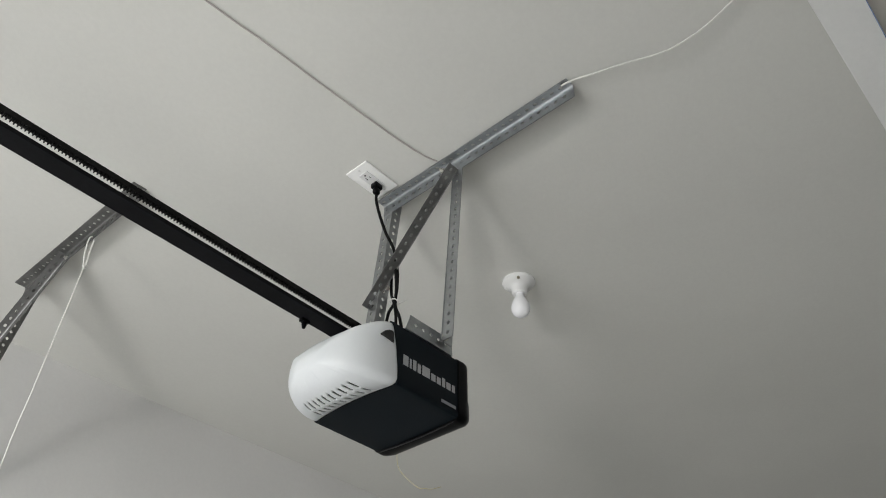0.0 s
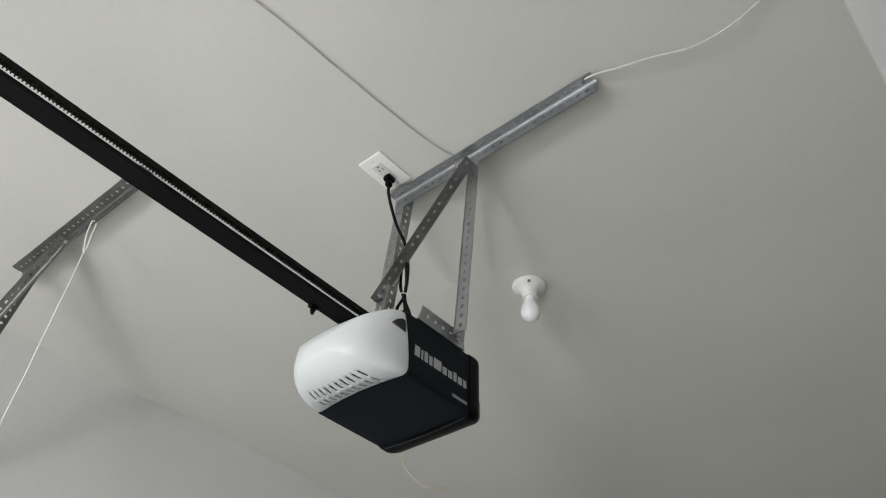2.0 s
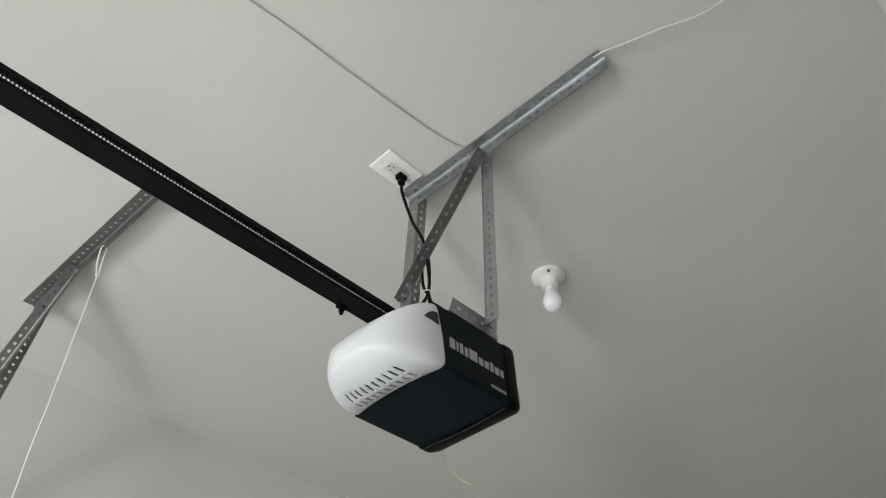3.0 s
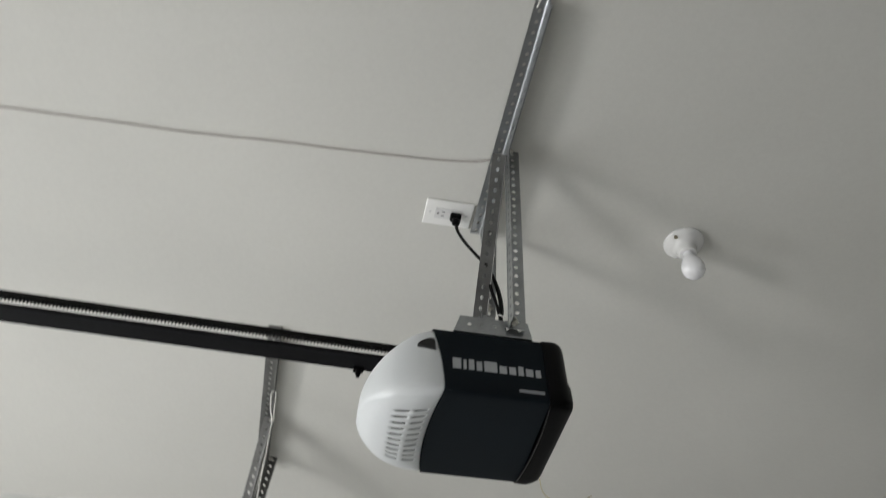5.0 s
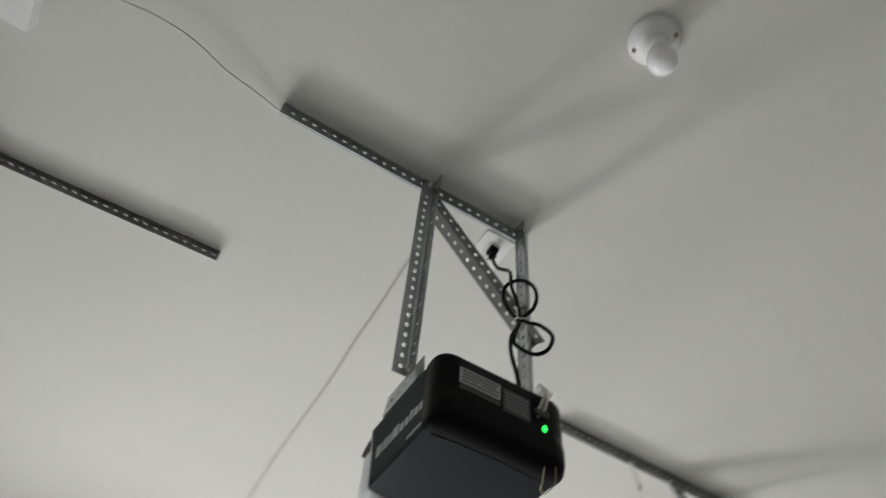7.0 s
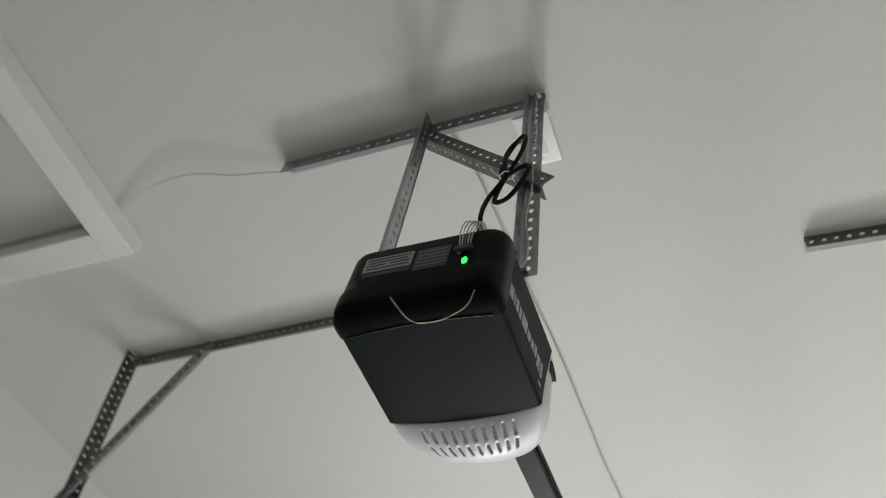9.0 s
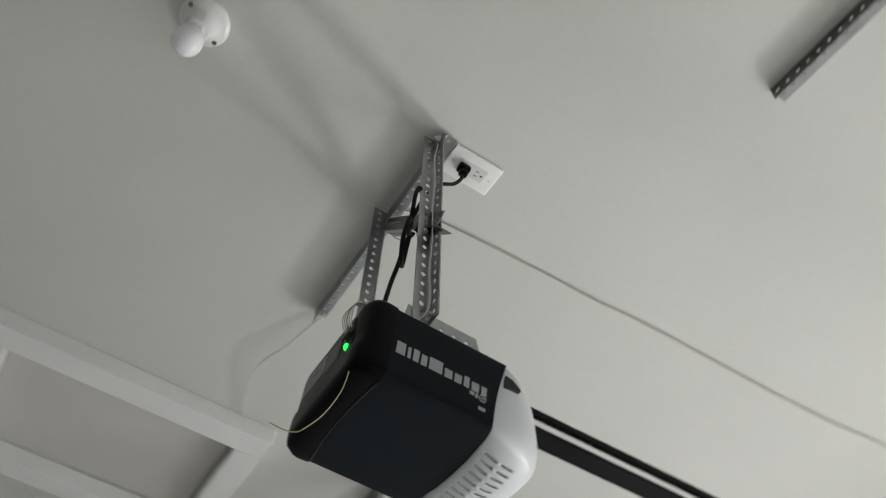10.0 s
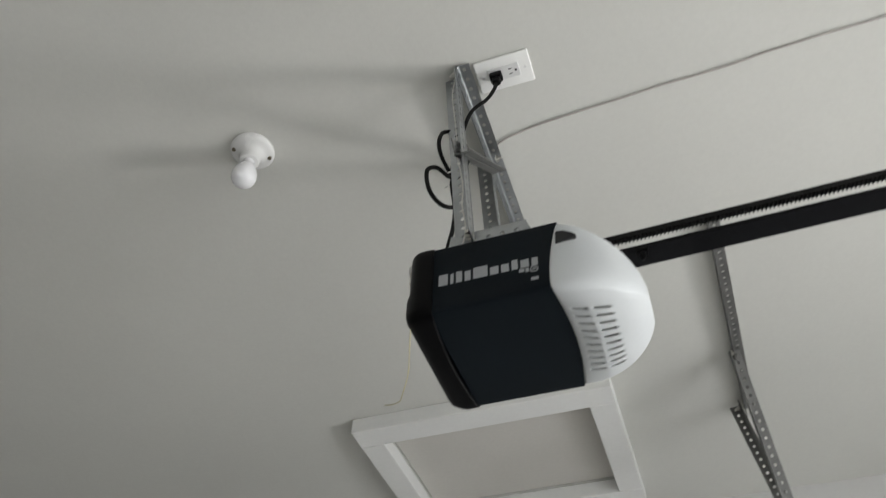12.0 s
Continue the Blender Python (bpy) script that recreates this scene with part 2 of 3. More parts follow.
ground = part("ground", box(-60, 60, -60, 60, -0.32, -0.02), CONCRETE)
tagged(ground, "pale concrete drive and ground outside the garage", "ground", kind="structure")
tagged(part("floor", box(X0, X1 + 0.12, Y0, Y1, -0.02, 0.0), CONCRETE), "bare grey concrete garage floor", "floor", kind="structure")

bm = bmesh.new()
for x0, x1, y0, y1 in ((X0 - 0.12, HX0, Y0 - 0.12, Y1 + 0.12), (HX1, X1 + 0.12, Y0 - 0.12, Y1 + 0.12), (HX0, HX1, Y0 - 0.12, HY0), (HX0, HX1, HY1, Y1 + 0.12)):
    box(x0, x1, y0, y1, H, H + 0.12, bm=bm)
tagged(part("ceiling", bm, CEILING), "plain greyish white painted plasterboard ceiling", "ceiling", kind="structure")
tagged(part("wall_north", box(X0 - 0.12, X1 + 0.12, Y1, Y1 + 0.12, 0, H), WALL), "plain off-white painted side wall", "wall", kind="structure")
tagged(part("wall_south", box(X0 - 0.12, X1 + 0.12, Y0 - 0.12, Y0, 0, H), WALL), "plain off-white painted side wall", "wall", kind="structure")
tagged(part("wall_west", box(X0 - 0.12, X0, Y0, Y1, 0, H), WALL), "plain off-white painted rear wall", "wall", kind="structure")
bm = box(X1, X1 + 0.12, Y0, -1.1, 0, H)
box(X1, X1 + 0.12, 1.34, Y1, 0, H, bm=bm)
box(X1, X1 + 0.12, -1.1, 1.34, 2.13, H, bm=bm)
tagged(part("wall_east", bm, WALL), "off-white wall round the open garage doorway", "wall", kind="structure")

# ---------- attic hatch ----------
hatch = thing("attic_hatch", (-0.333, 1.51, H), "white framed attic hatch with a recessed plain panel in the ceiling", "attic hatch")
FZ = 2.994
for name, x0, x1, y0, y1 in (("frame_board", -0.771, 0.106, 1.152, HY0), ("frame_board", -0.771, 0.106, HY1, 1.872), ("frame_board", -0.771, HX0, HY0, HY1), ("frame_board", HX1, 0.106, HY0, HY1)):
    part(name, box(x0 + 0.0005, x1 - 0.0005, y0 + 0.0005, y1 - 0.0005, FZ, H - 0.0005, 0.0025), TRIM, hatch)
part("panel", box(HX0 + 0.004, HX1 - 0.004, HY0 + 0.004, HY1 - 0.004, H + 0.006, H + 0.03, 0.002), PANEL, hatch, "plain greyish painted lift-out panel")

# ---------- steel hanger that carries the opener ----------
hanger = thing("opener_hanger", (0, 0.3, H), "perforated galvanised steel angle hanger bolted to the ceiling", "steel hanger")
part("ceiling_angle", angle_iron((-0.015, -0.018, H - 0.0075), (-0.015, 0.632, H - 0.0075), (1, 0, 0), (0, 0, -1), 0.030, 0.042), GALV, hanger)
part("post", angle_iron((-0.0155, 0.245, H - 0.004), (0.019, 0.2340, 2.458), (-1, 0, 0), (0, 1, 0)), GALV, hanger)
part("post", angle_iron((-0.0175, 0.016, H - 0.004), (0.020, -0.0085, 2.458), (-1, 0, 0), (0, -1, 0)), GALV, hanger)
part("diagonal_brace", angle_iron((-0.010, 0.262, H - 0.049), (-0.008, -0.035, 2.681), (1, 0, 0), (0, -0.75, 0.66)), DARK_STEEL, hanger, "grey steel brace, darkened for the shade on it")
for at, axis in (((-0.018, 0.256, 3.030), (-1, 0, 0)), ((0.006, 0.225, 3.005), (1, 0, 0)), ((-0.020, -0.004, 3.030), (-1, 0, 0)), ((-0.01, 0.012, 2.735), (-1, 0, 0)),
                 ((0.01, 0.2365, 2.472), (0, 1, 0)), ((0.012, -0.011, 2.472), (0, -1, 0))):
    part("bolt", bolt(at, axis), ZINC, hanger)

# ---------- the opener ----------
BX0, BX1, BY0, BY1, BZ0, BZ1 = -0.083, 0.150, -0.025, 0.225, 2.302, 2.444
opener = thing("garage_door_opener", (0.05, 0.1, BZ1), "black and white garage door opener hanging from steel angles", "door opener")


def edge_x(y, z):
    """Where the lens meets the housing."""
    up = min(max((z - BZ0) / (BZ1 - BZ0), 0), 1)
    mid = 1 - ((y - 0.1) / 0.125) ** 2
    return 0.140 + 0.022 * up ** 2 + (0.012 * max(mid, 0) if up < 0.02 else 0.0)


def outline(n_long, n_short, n_corner, r, grow=0.0):
    """A rounded rectangle round the opener's section, as (y, z), from the bottom side on."""
    y0, y1, z0, z1 = BY0 - grow, BY1 + grow, BZ0 - grow, BZ1 + grow
    pts = []
    for (cy, cz, a0), (ay, az), (by, bz), n in (((y1 - r, z0 + r, -90), (y0 + r, z0), (y1 - r, z0), n_long), ((y1 - r, z1 - r, 0), (y1, z0 + r), (y1, z1 - r), n_short),
                                               ((y0 + r, z1 - r, 90), (y1 - r, z1), (y0 + r, z1), n_long), ((y0 + r, z0 + r, 180), (y0, z1 - r), (y0, z0 + r), n_short)):
        pts += [(ay + (by - ay) * i / n, az + (bz - az) * i / n) for i in range(n)]
        pts += [(cy + r * math.cos(radians(a0 + 90 * i / n_corner)), cz + r * math.sin(radians(a0 + 90 * i / n_corner))) for i in range(n_corner)]
    return pts


def sweep(rings, cap_first=True, cap_last=True):
    bm = bmesh.new()
    made = [[bm.verts.new(p) for p in ring] for ring in rings]
    n = len(made[0])
    for a, b in zip(made, made[1:]):
        for k in range(n):
            bm.faces.new((a[k], a[(k + 1) % n], b[(k + 1) % n], b[k]))
    if cap_first:
        bm.faces.new(made[0][::-1])
    if cap_last:
        bm.faces.new(made[-1])
    return bm


YC = 0.1
sec = outline(21, 8, 4, 0.006)
part("housing", sweep([[(-0.060, y, z) for y, z in sec], [(edge_x(y, z) - 0.001, y, z) for y, z in sec]]), CHARCOAL, opener, "satin charcoal steel housing", True)
# rear cap: a black moulding, its seam bowed back underneath, its rear corners well rounded in plan
def seam_bow(y):
    return -0.009 * (1 - ((y - 0.1) / 0.125) ** 2)


PLAN_R = 0.030
rings = []
for x, inset, lift in ((-0.043, 0.0, 0.0), (-0.0445, -0.004, 0.0), (-0.058, -0.0045, 0.0), (-0.066, -0.0045, 0.0), (-0.073, -0.0045, 0.001), (-0.079, -0.0040, 0.002), (-0.084, -0.003, 0.004), (-0.088, -0.001, 0.007), (-0.0905, 0.002, 0.010), (-0.0915, 0.006, 0.014)):
    deep = max(-0.0615 - x, 0.0)
    plan = PLAN_R - math.sqrt(max(PLAN_R ** 2 - deep ** 2, 0.0))
    ring = []
    for y, z in outline(21, 8, 4, 0.014, -inset):
        low = min(max((BZ0 + 0.075 - z) / 0.075, 0.0), 1.0)
        lip = -0.004 if x < -0.08 and z < BZ0 + 0.055 else 0.0
        bow = seam_bow(y) if x > -0.05 and z < BZ0 + 0.01 else 0.0
        ring.append((x + lip + bow, YC + (y - YC) * (1 - 0.9 * plan / 0.1295), z + lift * low))
    rings.append(ring)
cap = part("end_cap", sweep(rings), BLACK, opener, "glossy black plastic end cap", True)
part("seam_edge", tube([(-0.0440 + seam_bow(y), y, BZ0 - 0.0046) for y in [-0.012 + 0.0112 * i for i in range(21)]], 0.0013, 8, 1), GLOSS_BLACK, opener, "rounded glossy lip of the end cap", True)
part("rear_panel", box(-0.0930, -0.0900, 0.015, 0.195, 2.352, 2.425, 0.001), BLACK, opener)
sticker = part("label", box(-0.0941, -0.0929, 0.112, 0.192, 2.384, 2.418), STICKER, opener, "silver grey printed label")
for i, (y0, y1, z) in enumerate(((0.116, 0.188, 2.412), (0.120, 0.186, 2.405), (0.116, 0.150, 2.398), (0.156, 0.188, 2.398), (0.116, 0.186, 2.390))):
    part("print_bar", box(-0.0945, -0.0940, y0, y1, z - 0.0016, z + 0.0016), STICKER_DARK, sticker)
second = part("label", box(-0.0941, -0.0929, 0.052, 0.106, 2.366, 2.416), STICKER_DARK, opener, "dark grey printed label")
for z in (2.408, 2.400, 2.392, 2.384, 2.376):
    part("print_bar", box(-0.0945, -0.0940, 0.056, 0.102, z - 0.001, z + 0.001), FAINT, second)
strip = part("label", box(-0.0941, -0.0929, 0.112, 0.19, 2.372, 2.380), STICKER_DARK, opener)
part("terminal_block", box(-0.099, -0.091, 0.016, 0.044, 2.392, 2.402, 0.001), STICKER_DARK, opener, "dark terminal block for the bell wires")
bm = bmesh.new()
lathe([(0, -0.0060), (0.0032, -0.0045), (0.0046, 0.001), (0.0032, 0.0060), (0, 0.0070)], 12, bm, (-0.0940, 0.024, 2.366))
part("indicator_light", bm, LED, opener, "lit green indicator light", True)
bm = bmesh.new()
lathe([(0, -0.003), (0.0028, -0.001), (0.003, 0.001), (0, 0.003)], 10, bm, (-0.0935, 0.036, 2.388))
part("learn_button", bm, BROWN_WIRE, opener)

# lens: a white moulding that bulges forward, with two rows of slots underneath
bm = bmesh.new()
ol = outline(78, 12, 8, 0.016)
ZC = 2.338
levels = [0.0, 0.02, 0.05, 0.09, 0.13, 0.20, 0.27, 0.34, 0.40, 0.46, 0.52, 0.58, 0.64, 0.71, 0.78, 0.85, 0.91, 0.955, 0.98, 0.995]
rings = []
for f in levels:
    s, top, belly = (1 - f ** 2.1) ** (1 / 2.7), (1 - f ** 1.3) ** 0.45, (1 - f ** 2.7) ** (1 / 2.7)
    ring = []
    for y, z in ol:
        x0 = edge_x(y, z)
        w = min(max((z - ZC + 0.012) / 0.088, 0.0), 1.0)
        w = w * w * (3 - 2 * w)
        round_off = 1 + (1 / max(math.hypot((y - YC) / 0.125, (z - ZC) / (0.106 if z > ZC else 0.036)), 1.0) - 1) * 0.6 * f ** 1.5
        sag = 0.016 * math.sin(math.pi * f ** 0.8) * (1 - w) * max(1 - ((y - YC) / 0.14) ** 2, 0.0) * (1.0 if z < ZC else 0.4)
        ring.append(bm.verts.new((x0 + (0.2765 - x0) * f, YC + (y - YC) * s * round_off, ZC + (z - ZC) * (top * w + belly * (1 - w)) * round_off - sag)))
    rings.append(ring)
gone, grooves = [], {}
n = len(ol)
for i, (a, b) in enumerate(zip(rings, rings[1:])):
    for k in range(n):
        f = bm.faces.new((a[k], a[(k + 1) % n], b[(k + 1) % n], b[k]))
        if 11 <= k <= 68 and (k - 11) % 6 < 2 and 7 <= i <= 9:
            gone.append(f)
        if 11 <= k <= 68 and (k - 11) % 6 < 2 and 3 <= i <= 5:
            gone.append(f)
            grooves.setdefault((k - 11) // 6, []).append([v.co.copy() for v in f.verts])
bm.faces.new(rings[-1])
for _ in range(6):
    soft_verts = [v for ring in rings[7:] for v in ring if v.co.z > ZC - 0.03]
    bmesh.ops.smooth_vert(bm, verts=soft_verts, factor=0.5, use_axis_x=True, use_axis_y=True, use_axis_z=True)
bmesh.ops.delete(bm, geom=gone, context="FACES")
lens = part("light_lens", bm, LENS, opener, "milky white plastic light lens with slots", True)
sol = lens.modifiers.new("thickness", "SOLIDIFY")
sol.thickness, sol.offset = 0.0022, -1
# blind grooves in line with the slots, their floors coloured greyer as shade
for quads in grooves.values():
    bm = bmesh.new()
    for quad in quads:
        low, high = ([bm.verts.new(p + Vector((0, 0, dz))) for p in quad] for dz in (0.0026, 0.0040))
        bm.faces.new(low)
        bm.faces.new(high[::-1])
        for k in range(4):
            bm.faces.new((low[k], low[(k + 1) % 4], high[(k + 1) % 4], high[k]))
    part("vent_groove", bm, GROOVE_SHADE, lens)
# added dark board behind the lens, so that its slots look shaded inside
part("shade_board", box(0.160, 0.168, 0.01, 0.19, BZ0 + 0.02, BZ1 - 0.03, 0.002), SHADE_BOARD, opener)
# finger holes: slightly raised plugs whose dark colour is the shade inside a hole
for side, y in ((1, BY1 - 0.0006), (-1, BY0 + 0.0006)):
    bm = bmesh.new()
    shape = [(0.1555, 2.390), (0.187, 2.397), (0.188, 2.400), (0.182, 2.407), (0.170, 2.415), (0.160, 2.417), (0.157, 2.414)]
    front, back = ([bm.verts.new((x, y + d * side, z)) for x, z in shape] for d in (0.0022, -0.006))
    bm.faces.new(front)
    bm.faces.new(back)
    for k in range(len(shape)):
        bm.faces.new((front[k], front[(k + 1) % len(shape)], back[(k + 1) % len(shape)], back[k]))
    part("finger_hole", bm, HOLE_SHADE, lens, "finger hole in the lens, a plug coloured dark as its shade")

# maker's mark on both sides: plain blocks
widths = [0.017, 0.006, 0.011, 0.011, 0.026, 0.015, 0.014, 0.011, 0.015, 0.011]
highs = [0.024, 0.022, 0.024, 0.021, 0.024, 0.017, 0.017, 0.021, 0.017, 0.017]
scale = (0.160 - 9 * 0.0042) / sum(widths)
for side, y, start, way in ((1, BY1, 0.1255, -1), (-1, BY0, -0.0345, 1)):
    x = start
    for w, h in zip(widths, highs):
        x2 = x + way * w * scale
        part("mark_block", box(min(x, x2), max(x, x2), y - 0.0003, y + 0.0003, 2.354, 2.354 + h), LETTER, opener)
        x = x2 + way * 0.0042
bm = box(-0.037, 0.009, BY1 - 0.0002, BY1 + 0.0005, 2.3165, 2.3235)
part("model_mark", bm, FAINT, opener)
bm = bmesh.new()
for x0, x1, z0, z1 in ((0.0955, 0.1035, 2.3450, 2.3515), (0.1055, 0.1105, 2.3430, 2.3515)):
    box(x0, x1, BY0 - 0.0005, BY0 + 0.0002, z0, z1, bm=bm)
part("small_mark", bm, LETTER, opener)
bm = bmesh.new()
tube([(0.119 + 0.0058 * math.cos(k * math.tau / 20), BY0 - 0.0002, 2.347 + 0.0062 * math.sin(k * math.tau / 20)) for k in range(21)], 0.0009, 6, 1, bm)
tube([(0.119 + 0.0022 * math.cos(k * math.tau / 12), BY0 - 0.0002, 2.347 + 0.0022 * math.sin(k * math.tau / 12)) for k in range(13)], 0.0007, 6, 1, bm)
part("ring_mark", bm, LETTER, opener)
part("small_mark", box(0.1125, 0.1245, BY0 - 0.0005, BY0 + 0.0002, 2.3235, 2.3295), LETTER, opener)
# mounting straps on top of the opener
for y, d in ((0.2235, -1), (-0.008, 1)):
    bm = perforated(bmesh.new(), Matrix(((1, 0, 0, -0.022), (0, 0, 1, y), (0, 1, 0, BZ1), (0, 0, 0, 1))), 0.132, 0.040, 0.0022, 0.024, (0.0042, 0.0042), 0.018)
    for x0, x1 in ((-0.022, -0.027), (0.110, 0.122)):
        lay = [[bm.verts.new(p) for p in ((x0, yy, BZ1), (x1, yy, BZ1), (x0, yy, BZ1 + 0.036))] for yy in (y, y + 0.0022)]
        bm.faces.new(lay[0])
        bm.faces.new(lay[1])
        for k in range(3):
            bm.faces.new((lay[0][k], lay[0][(k + 1) % 3], lay[1][(k + 1) % 3], lay[1][k]))
    box(-0.027, 0.122, min(y, y + d * 0.03), max(y, y + d * 0.03), BZ1 + 0.0002, BZ1 + 0.0024, bm=bm)
    part("mounting_bracket", bm, GALV, opener, "galvanised steel mounting bracket")

# ---------- rail, belt and trolley stop ----------
rail = thing("opener_rail", (1.6, 0.1, 2.45), "long black steel opener rail with a toothed drive belt", "rail")
SLOPE = 0.022


def rail_z(x):
    return 2.4465 + SLOPE * (x - 0.25)


def along(x0, x1, y0, y1, z0, z1, bevel=0.0):
    """A bar that follows the rail's slight rise, with heights from its underside."""
    bm = box(x0, x1, y0, y1, z0, z1, bevel)
    for v in bm.verts:
        v.co.z += rail_z(v.co.x)
    return bm


XR0, XR1 = -0.03, 3.12
ring = [(0.0785, 0.008), (0.0785, 0.001), (0.0795, 0.0), (0.1205, 0.0), (0.1215, 0.001), (0.1215, 0.008), (0.1190, 0.008), (0.1190, 0.0025), (0.0810, 0.0025), (0.0810, 0.008)]
bm = sweep([[(x, y, rail_z(x) + z) for y, z in ring] for x in (XR0, 1.0, 2.0, XR1)])
part("channel", bm, RAIL_BLACK, rail, "black painted steel channel")
bm = along(XR0, XR1, 0.0905, 0.1010, 0.0460, 0.0580)
p = 0.0066
count = int((XR1 - 0.15) / p)
for i in range(count):
    x = 0.15 + i * p
    zz = rail_z(x)
    vs = [bm.verts.new((x + dx, y, zz + dz)) for y in (0.0905, 0.1005) for dx, dz in ((0.0, 0.0462), (0.0010, 0.0412), (0.0028, 0.0412), (0.0038, 0.0462))]
    bm.faces.new((vs[0], vs[1], vs[2], vs[3]))
    bm.faces.new((vs[7], vs[6], vs[5], vs[4]))
    bm.faces.new((vs[1], vs[5], vs[6], vs[2]))
    bm.faces.new((vs[0], vs[4], vs[5], vs[1]))
    bm.faces.new((vs[2], vs[6], vs[7], vs[3]))
part("drive_belt", bm, RUBBER, rail, "black toothed rubber drive belt")
bm = bmesh.new()
lathe([(0, 0.0), (0.005, 0.001), (0.0055, -0.012), (0.0035, -0.020), (0, -0.022)][::-1], 12, bm, (0.280, 0.0835, rail_z(0.280)))
box(0.270, 0.290, 0.0775, 0.0895, rail_z(0.280) - 0.006, rail_z(0.280) + 0.001, 0.0008, bm=bm)
part("stop_bolt", bm, BLACK, rail)
part("rail_end_bracket", box(3.12, 3.199, 0.07, 0.13, 2.49, 2.56, 0.003), GALV, rail)

# ---------- door track hangers on both sides ----------


def track_hanger(label, start, end, first, second, feet, flange=0.032):
    ob = thing("track_hanger", (start[0], (start[1] + end[1]) / 2, H), label, "steel hanger", "track hangers")
    top = H - 0.0008
    part("ceiling_angle", angle_iron((*start, top), (*end, top), (1, 0, 0), (0, 0, -1), flange, 0.036), DARK_STEEL, ob)
    side = 1 if end[1] > start[1] else -1
    for s, foot, d in ((first, feet[0], 1), (second, feet[1], -1)):
        shift = Vector((-0.011 * d, 0.011 * side, 0))
        part("strap", angle_iron(Vector(s) + shift, Vector(foot) + shift, (0, -side, 0), (d, 0, 0)), DARK_STEEL, ob)
        part("bolt", bolt((s[0] - 0.008 * d, s[1], s[2] - 0.016), (d, 0, 0)), ZINC, ob)
    return ob


track_hanger("grey perforated steel hanger near the hatch with two straps", (0.462, 0.597), (0.494, 1.475), (0.481, 1.147, 3.042), (0.468, 1.435, 3.042), ((0.532, 1.456, 2.45), (0.542, 1.376, 2.45)))
track_hanger("grey perforated steel hanger with a white cord tied on", (0.478, -0.474), (0.486, -1.172), (0.488, -0.898, 3.042), (0.474, -1.112, 3.042), ((0.575, -1.365, 2.45), (0.540, -1.107, 2.45)), 0.040)

# ---------- white pull cord tied to the hanger ----------
cord = thing("hanging_cord", (0.482, -0.755, 3.02), "thin white cord looped over the steel hanger", "cord")
bm = tube([(0.470, -0.752, 2.925), (0.474, -0.748, 2.98), (0.476, -0.742, 3.012), (0.484, -0.742, 3.022), (0.490, -0.744, 3.010), (0.484, -0.752, 2.96), (0.472, -0.756, 2.92)], 0.0022, 6, 6)
part("loop", bm, TWINE, cord, smooth=True)
part("knot", tube([(0.468, -0.756, 2.918), (0.476, -0.750, 2.922), (0.474, -0.760, 2.928), (0.468, -0.754, 2.932), (0.474, -0.750, 2.914)], 0.003, 6, 6), TWINE, cord, smooth=True)
part("tail", tube([(0.472, -0.755, 2.920), (0.474, -0.762, 2.70), (0.478, -0.775, 2.40), (0.480, -0.785, 2.0), (0.480, -0.79, 1.55)], 0.0019, 6, 10, wobble=0.0015), TWINE, cord, smooth=True)

# ---------- outlet with the plug ----------
outlet = thing("ceiling_outlet", (0.083, 0.03, H), "white double outlet with cover plate on the ceiling", "outlet")
part("cover_plate", box(0.021, 0.145, -0.010, 0.070, H - 0.0065, H - 0.0005, 0.003, 3), PLATE, outlet, smooth=True)
part("receptacle", box(0.048, 0.118, 0.0135, 0.0465, H - 0.0082, H - 0.006, 0.0012), SOCKET, outlet)
for cx in (0.064, 0.102):
    # outlet slots are thin raised bars, coloured dark for the shade within
    for dx, dy, a, b in ((-0.005, -0.006, 0.0010, 0.0042), (-0.005, 0.006, 0.0010, 0.0034), (0.0075, 0.0, 0.0024, 0.0022)):
        bm = box(cx + dx - b, cx + dx + b, 0.030 + dy - a, 0.030 + dy + a, H - 0.0088, H - 0.008)
        part("slot", bm, HOLE_SHADE, outlet)
for x in (0.035, 0.131):
    bm = bmesh.new()
    lathe([(0, -0.0015), (0.0032, -0.001), (0.0034, 0.0), (0, 0.0)], 12, bm, (x, 0.03, H - 0.0063))
    part("plate_screw", bm, SOCKET, outlet, smooth=True)

power = thing("power_cord", (0.064, 0.03, 3.04), "black power cord plugged in and coiled with a tie", "power cord")
bm = box(0.050, 0.078, 0.019, 0.041, H - 0.026, H - 0.0085, 0.004, 3)
box(0.054, 0.074, 0.022, 0.038, H - 0.046, H - 0.024, 0.006, 3, bm=bm)
part("plug", bm, BLACK, power, smooth=True)
pts = [(0.062, 0.030, 3.010), (0.060, 0.028, 2.985), (0.042, 0.026, 2.945), (0.010, 0.020, 2.905), (-0.012, 0.030, 2.858), (-0.024, 0.036, 2.80), (-0.034, 0.030, 2.745), (-0.036, 0.020, 2.695),
       (-0.050, -0.014, 2.686), (-0.062, -0.034, 2.656), (-0.060, -0.022, 2.612), (-0.046, 0.004, 2.596), (-0.030, 0.035, 2.620), (-0.030, 0.032, 2.660), (-0.034, 0.020, 2.698),
       (-0.046, -0.002, 2.735), (-0.050, -0.010, 2.775), (-0.044, -0.004, 2.815), (-0.028, 0.016, 2.834), (-0.012, 0.040, 2.818), (-0.008, 0.048, 2.775), (-0.022, 0.040, 2.720), (-0.034, 0.026, 2.684),
       (-0.034, 0.046, 2.630), (-0.038, 0.050, 2.580), (-0.044, 0.042, 2.520), (-0.050, 0.034, 2.443)]
part("cable", tube(pts, 0.0042, 8, 8), RUBBER, power, smooth=True)
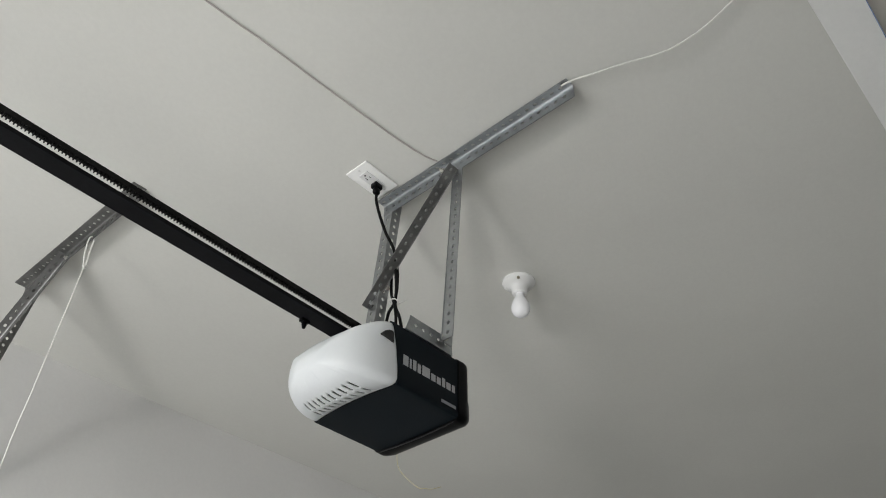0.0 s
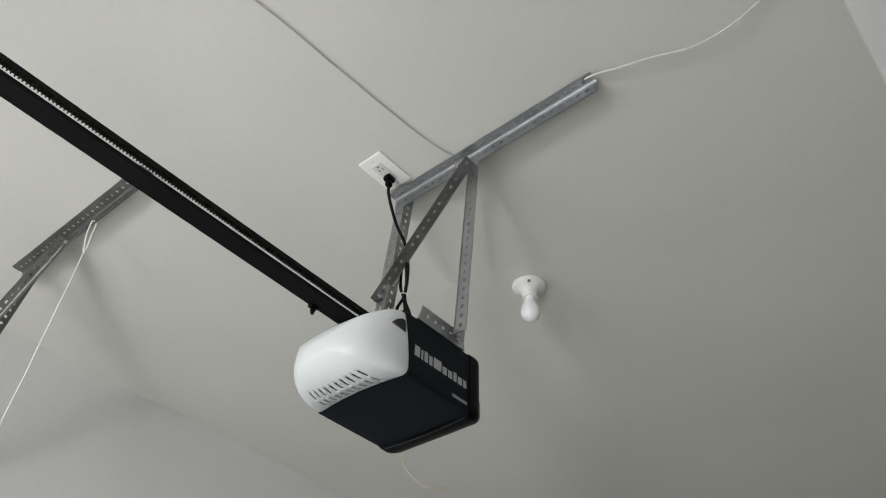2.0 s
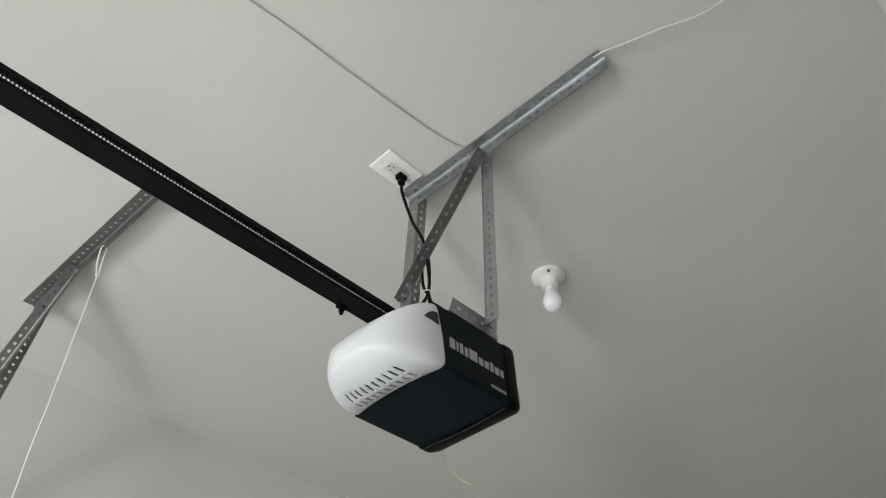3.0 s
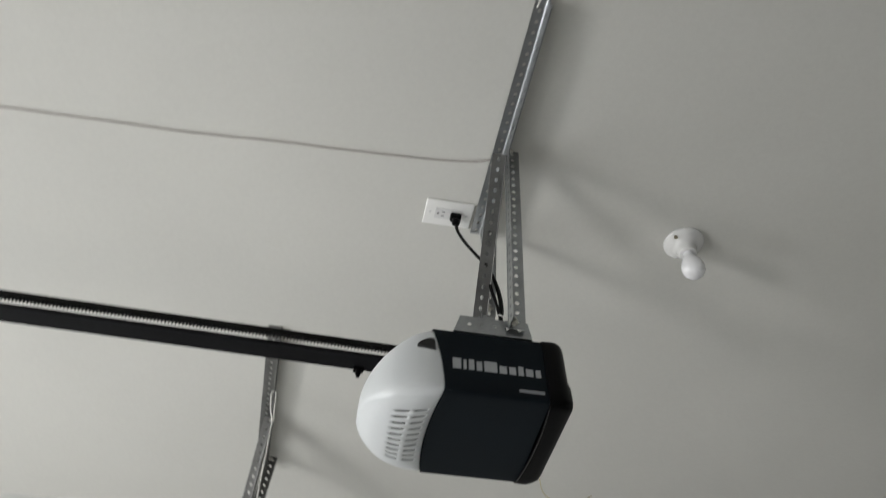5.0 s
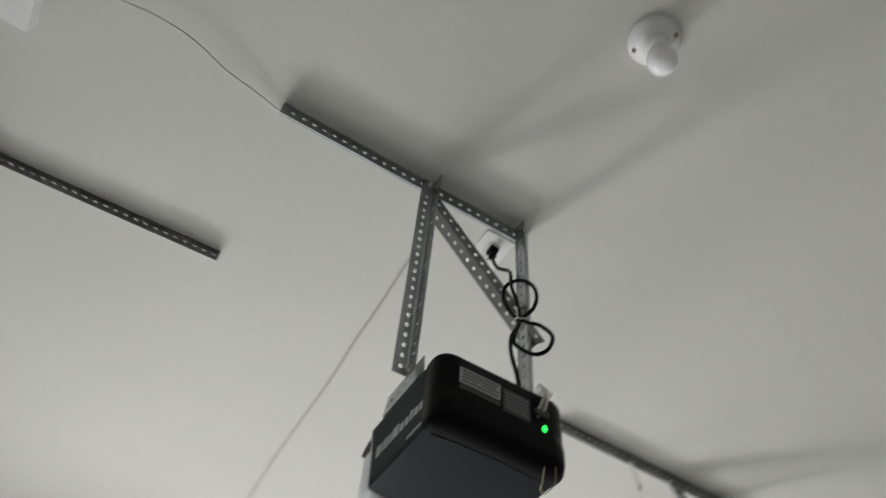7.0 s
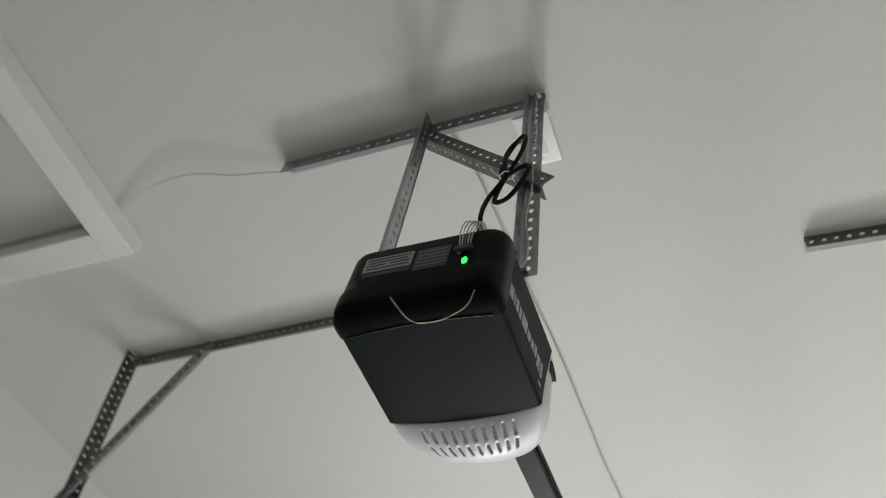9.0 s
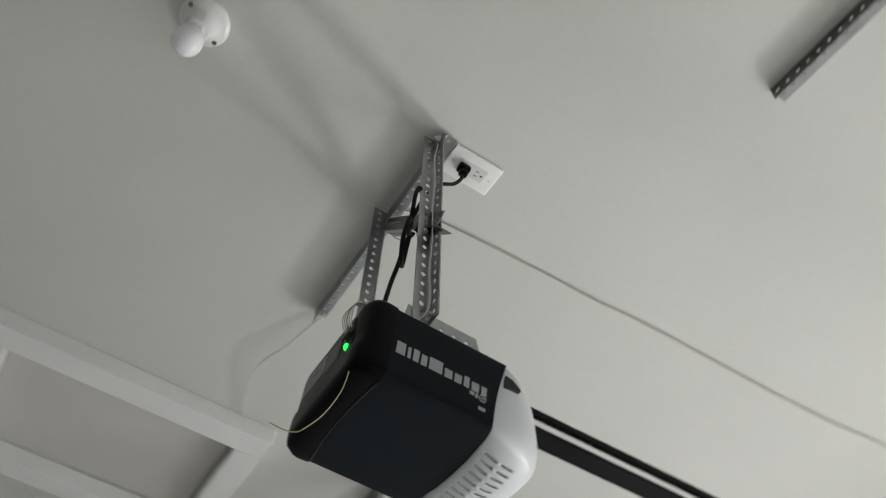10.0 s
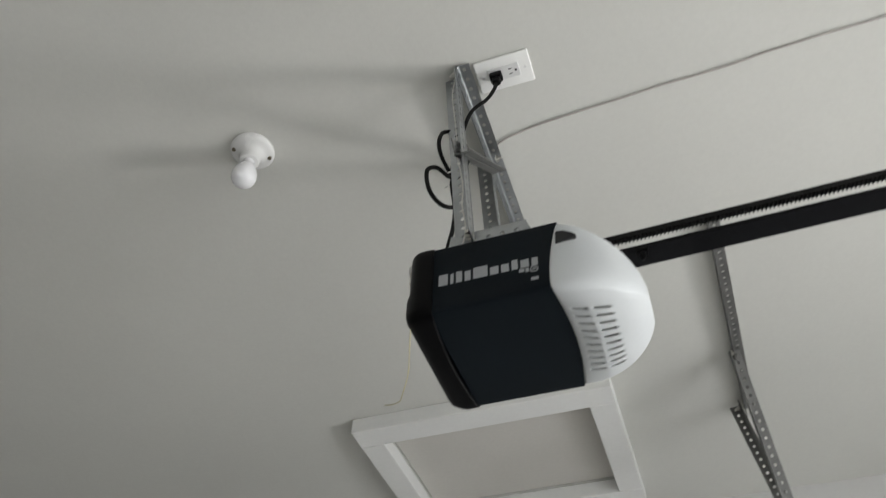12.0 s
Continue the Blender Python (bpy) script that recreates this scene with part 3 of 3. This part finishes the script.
part("cable_tie", tube([(-0.042, 0.032, 2.690), (-0.028, 0.032, 2.697), (-0.024, 0.014, 2.700), (-0.038, 0.010, 2.694), (-0.046, 0.020, 2.690), (-0.042, 0.034, 2.688), (-0.054, 0.046, 2.700)], 0.0014, 6, 6), WIRE_WHITE, power, "thin pale cable tie", True)

# ---------- loose wires ----------
bell = thing("bell_wire", (1.0, 0.15, H), "thin grey bell wire running along the ceiling", "wire")
pts = [(0.015, 0.212, 3.0450), (0.040, 0.202, 3.0455), (0.066, 0.197, 3.045), (0.12, 0.190, 3.046), (0.30, 0.178, 3.045), (0.40, 0.172, 3.046), (0.56, 0.168, 3.045), (0.65, 0.160, 3.046), (0.80, 0.156, 3.045), (0.95, 0.150, 3.046),
       (1.16, 0.146, 3.045), (1.36, 0.134, 3.046), (1.52, 0.116, 3.045), (1.9, 0.110, 3.046), (2.5, 0.095, 3.045), (3.199, 0.09, 3.045)]
part("strand", tube(pts, 0.0022, 6, 8, wobble=0.0025), WIRE_GREY, bell, smooth=True)

part("drop", tube([(-0.022, 0.000, 3.02), (-0.024, -0.006, 2.96), (-0.020, -0.012, 2.86), (-0.010, -0.014, 2.76), (-0.006, -0.018, 2.68), (0.002, -0.016, 2.60), (0.004, -0.022, 2.53), (0.006, -0.018, 2.475), (-0.010, 0.002, 2.4475)], 0.0014, 5, 8, wobble=0.006), WIRE_WHITE, bell, "pale wire running down the steel post", True)

feed = thing("ceiling_wire", (-0.03, 0.9, H), "thin white wire bowed across the ceiling to the hatch", "wire")
pts = [(0.008, 0.612, 3.036), (0.004, 0.640, 3.036), (-0.012, 0.700, 3.030), (-0.028, 0.770, 3.022), (-0.056, 0.850, 3.018), (-0.062, 0.930, 3.020), (-0.050, 1.010, 3.026), (-0.026, 1.090, 3.034), (-0.006, 1.1515, 3.042)]
part("strand", tube(pts, 0.0024, 6, 8), WIRE_WHITE, feed, smooth=True)

low = thing("low_voltage_wires", (-0.09, 0.03, 2.41), "bundle of thin pale wires looped over the opener", "wire")
for i in range(5):
    o = 0.004 * (i - 2)
    part("strand", tube([(-0.092, 0.022 + 0.004 * i, 2.397), (-0.104 - o * 0.5, 0.026 + o, 2.425), (-0.100, 0.020 + o * 1.5, 2.455 + o * 0.6), (-0.078, 0.016 + o, 2.464 + o * 0.8), (-0.060, 0.012 + o, 2.452), (-0.040, 0.004 + 0.5 * o, 2.4462)], 0.0011, 5, 6),
         BROWN_WIRE if i == 2 else WIRE_WHITE, low, smooth=True)

aerial = thing("aerial_wire", (-0.088, 0.005, 2.33), "thin yellow aerial wire curling from the opener", "wire")
part("strand", tube([(-0.088, 0.004, 2.318), (-0.088, 0.001, 2.304), (-0.090, 0.007, 2.268), (-0.099, 0.029, 2.238), (-0.114, 0.048, 2.218), (-0.122, 0.060, 2.216), (-0.136, 0.067, 2.217), (-0.156, 0.077, 2.226)], 0.0008, 6, 8), YELLOW, aerial, smooth=True)

# ---------- bare bulb in a lampholder ----------
lamp = thing("ceiling_lampholder", (-0.553, 0.052, H), "white porcelain lampholder with a bare unlit bulb", "lampholder")
LX, LY = -0.558, 0.048
part("base", lathe([(0, 0), (0.053, 0), (0.0535, -0.006), (0.050, -0.011), (0.044, -0.014), (0.036, -0.018), (0.029, -0.024), (0.026, -0.034), (0.0245, -0.046), (0.0225, -0.049), (0.018, -0.049), (0, -0.049)], 40, at=(LX, LY, H - 0.0005)), PORCELAIN, lamp, "white porcelain base", True)
for a in (35, 215):
    c, s = math.cos(radians(a)), math.sin(radians(a))
    bm = bmesh.new()
    lathe([(0, -0.003), (0.005, -0.003), (0.005, 0.002), (0, 0.002)], 10, bm, (LX + 0.043 * c, LY + 0.043 * s, H - 0.0145))
    part("screw_hole", bm, BRASS, lamp, "dark screw in its hole")
prof = [(0, -0.044), (0.0135, -0.046), (0.0140, -0.056), (0.0165, -0.064), (0.0215, -0.074), (0.0265, -0.086), (0.0292, -0.097), (0.0298, -0.105), (0.0285, -0.115), (0.0245, -0.124), (0.018, -0.1305), (0.009, -0.134), (0, -0.135)]
part("bulb", lathe(prof, 32, at=(LX, LY, H)), BULB, lamp, "milky white round bulb", True)
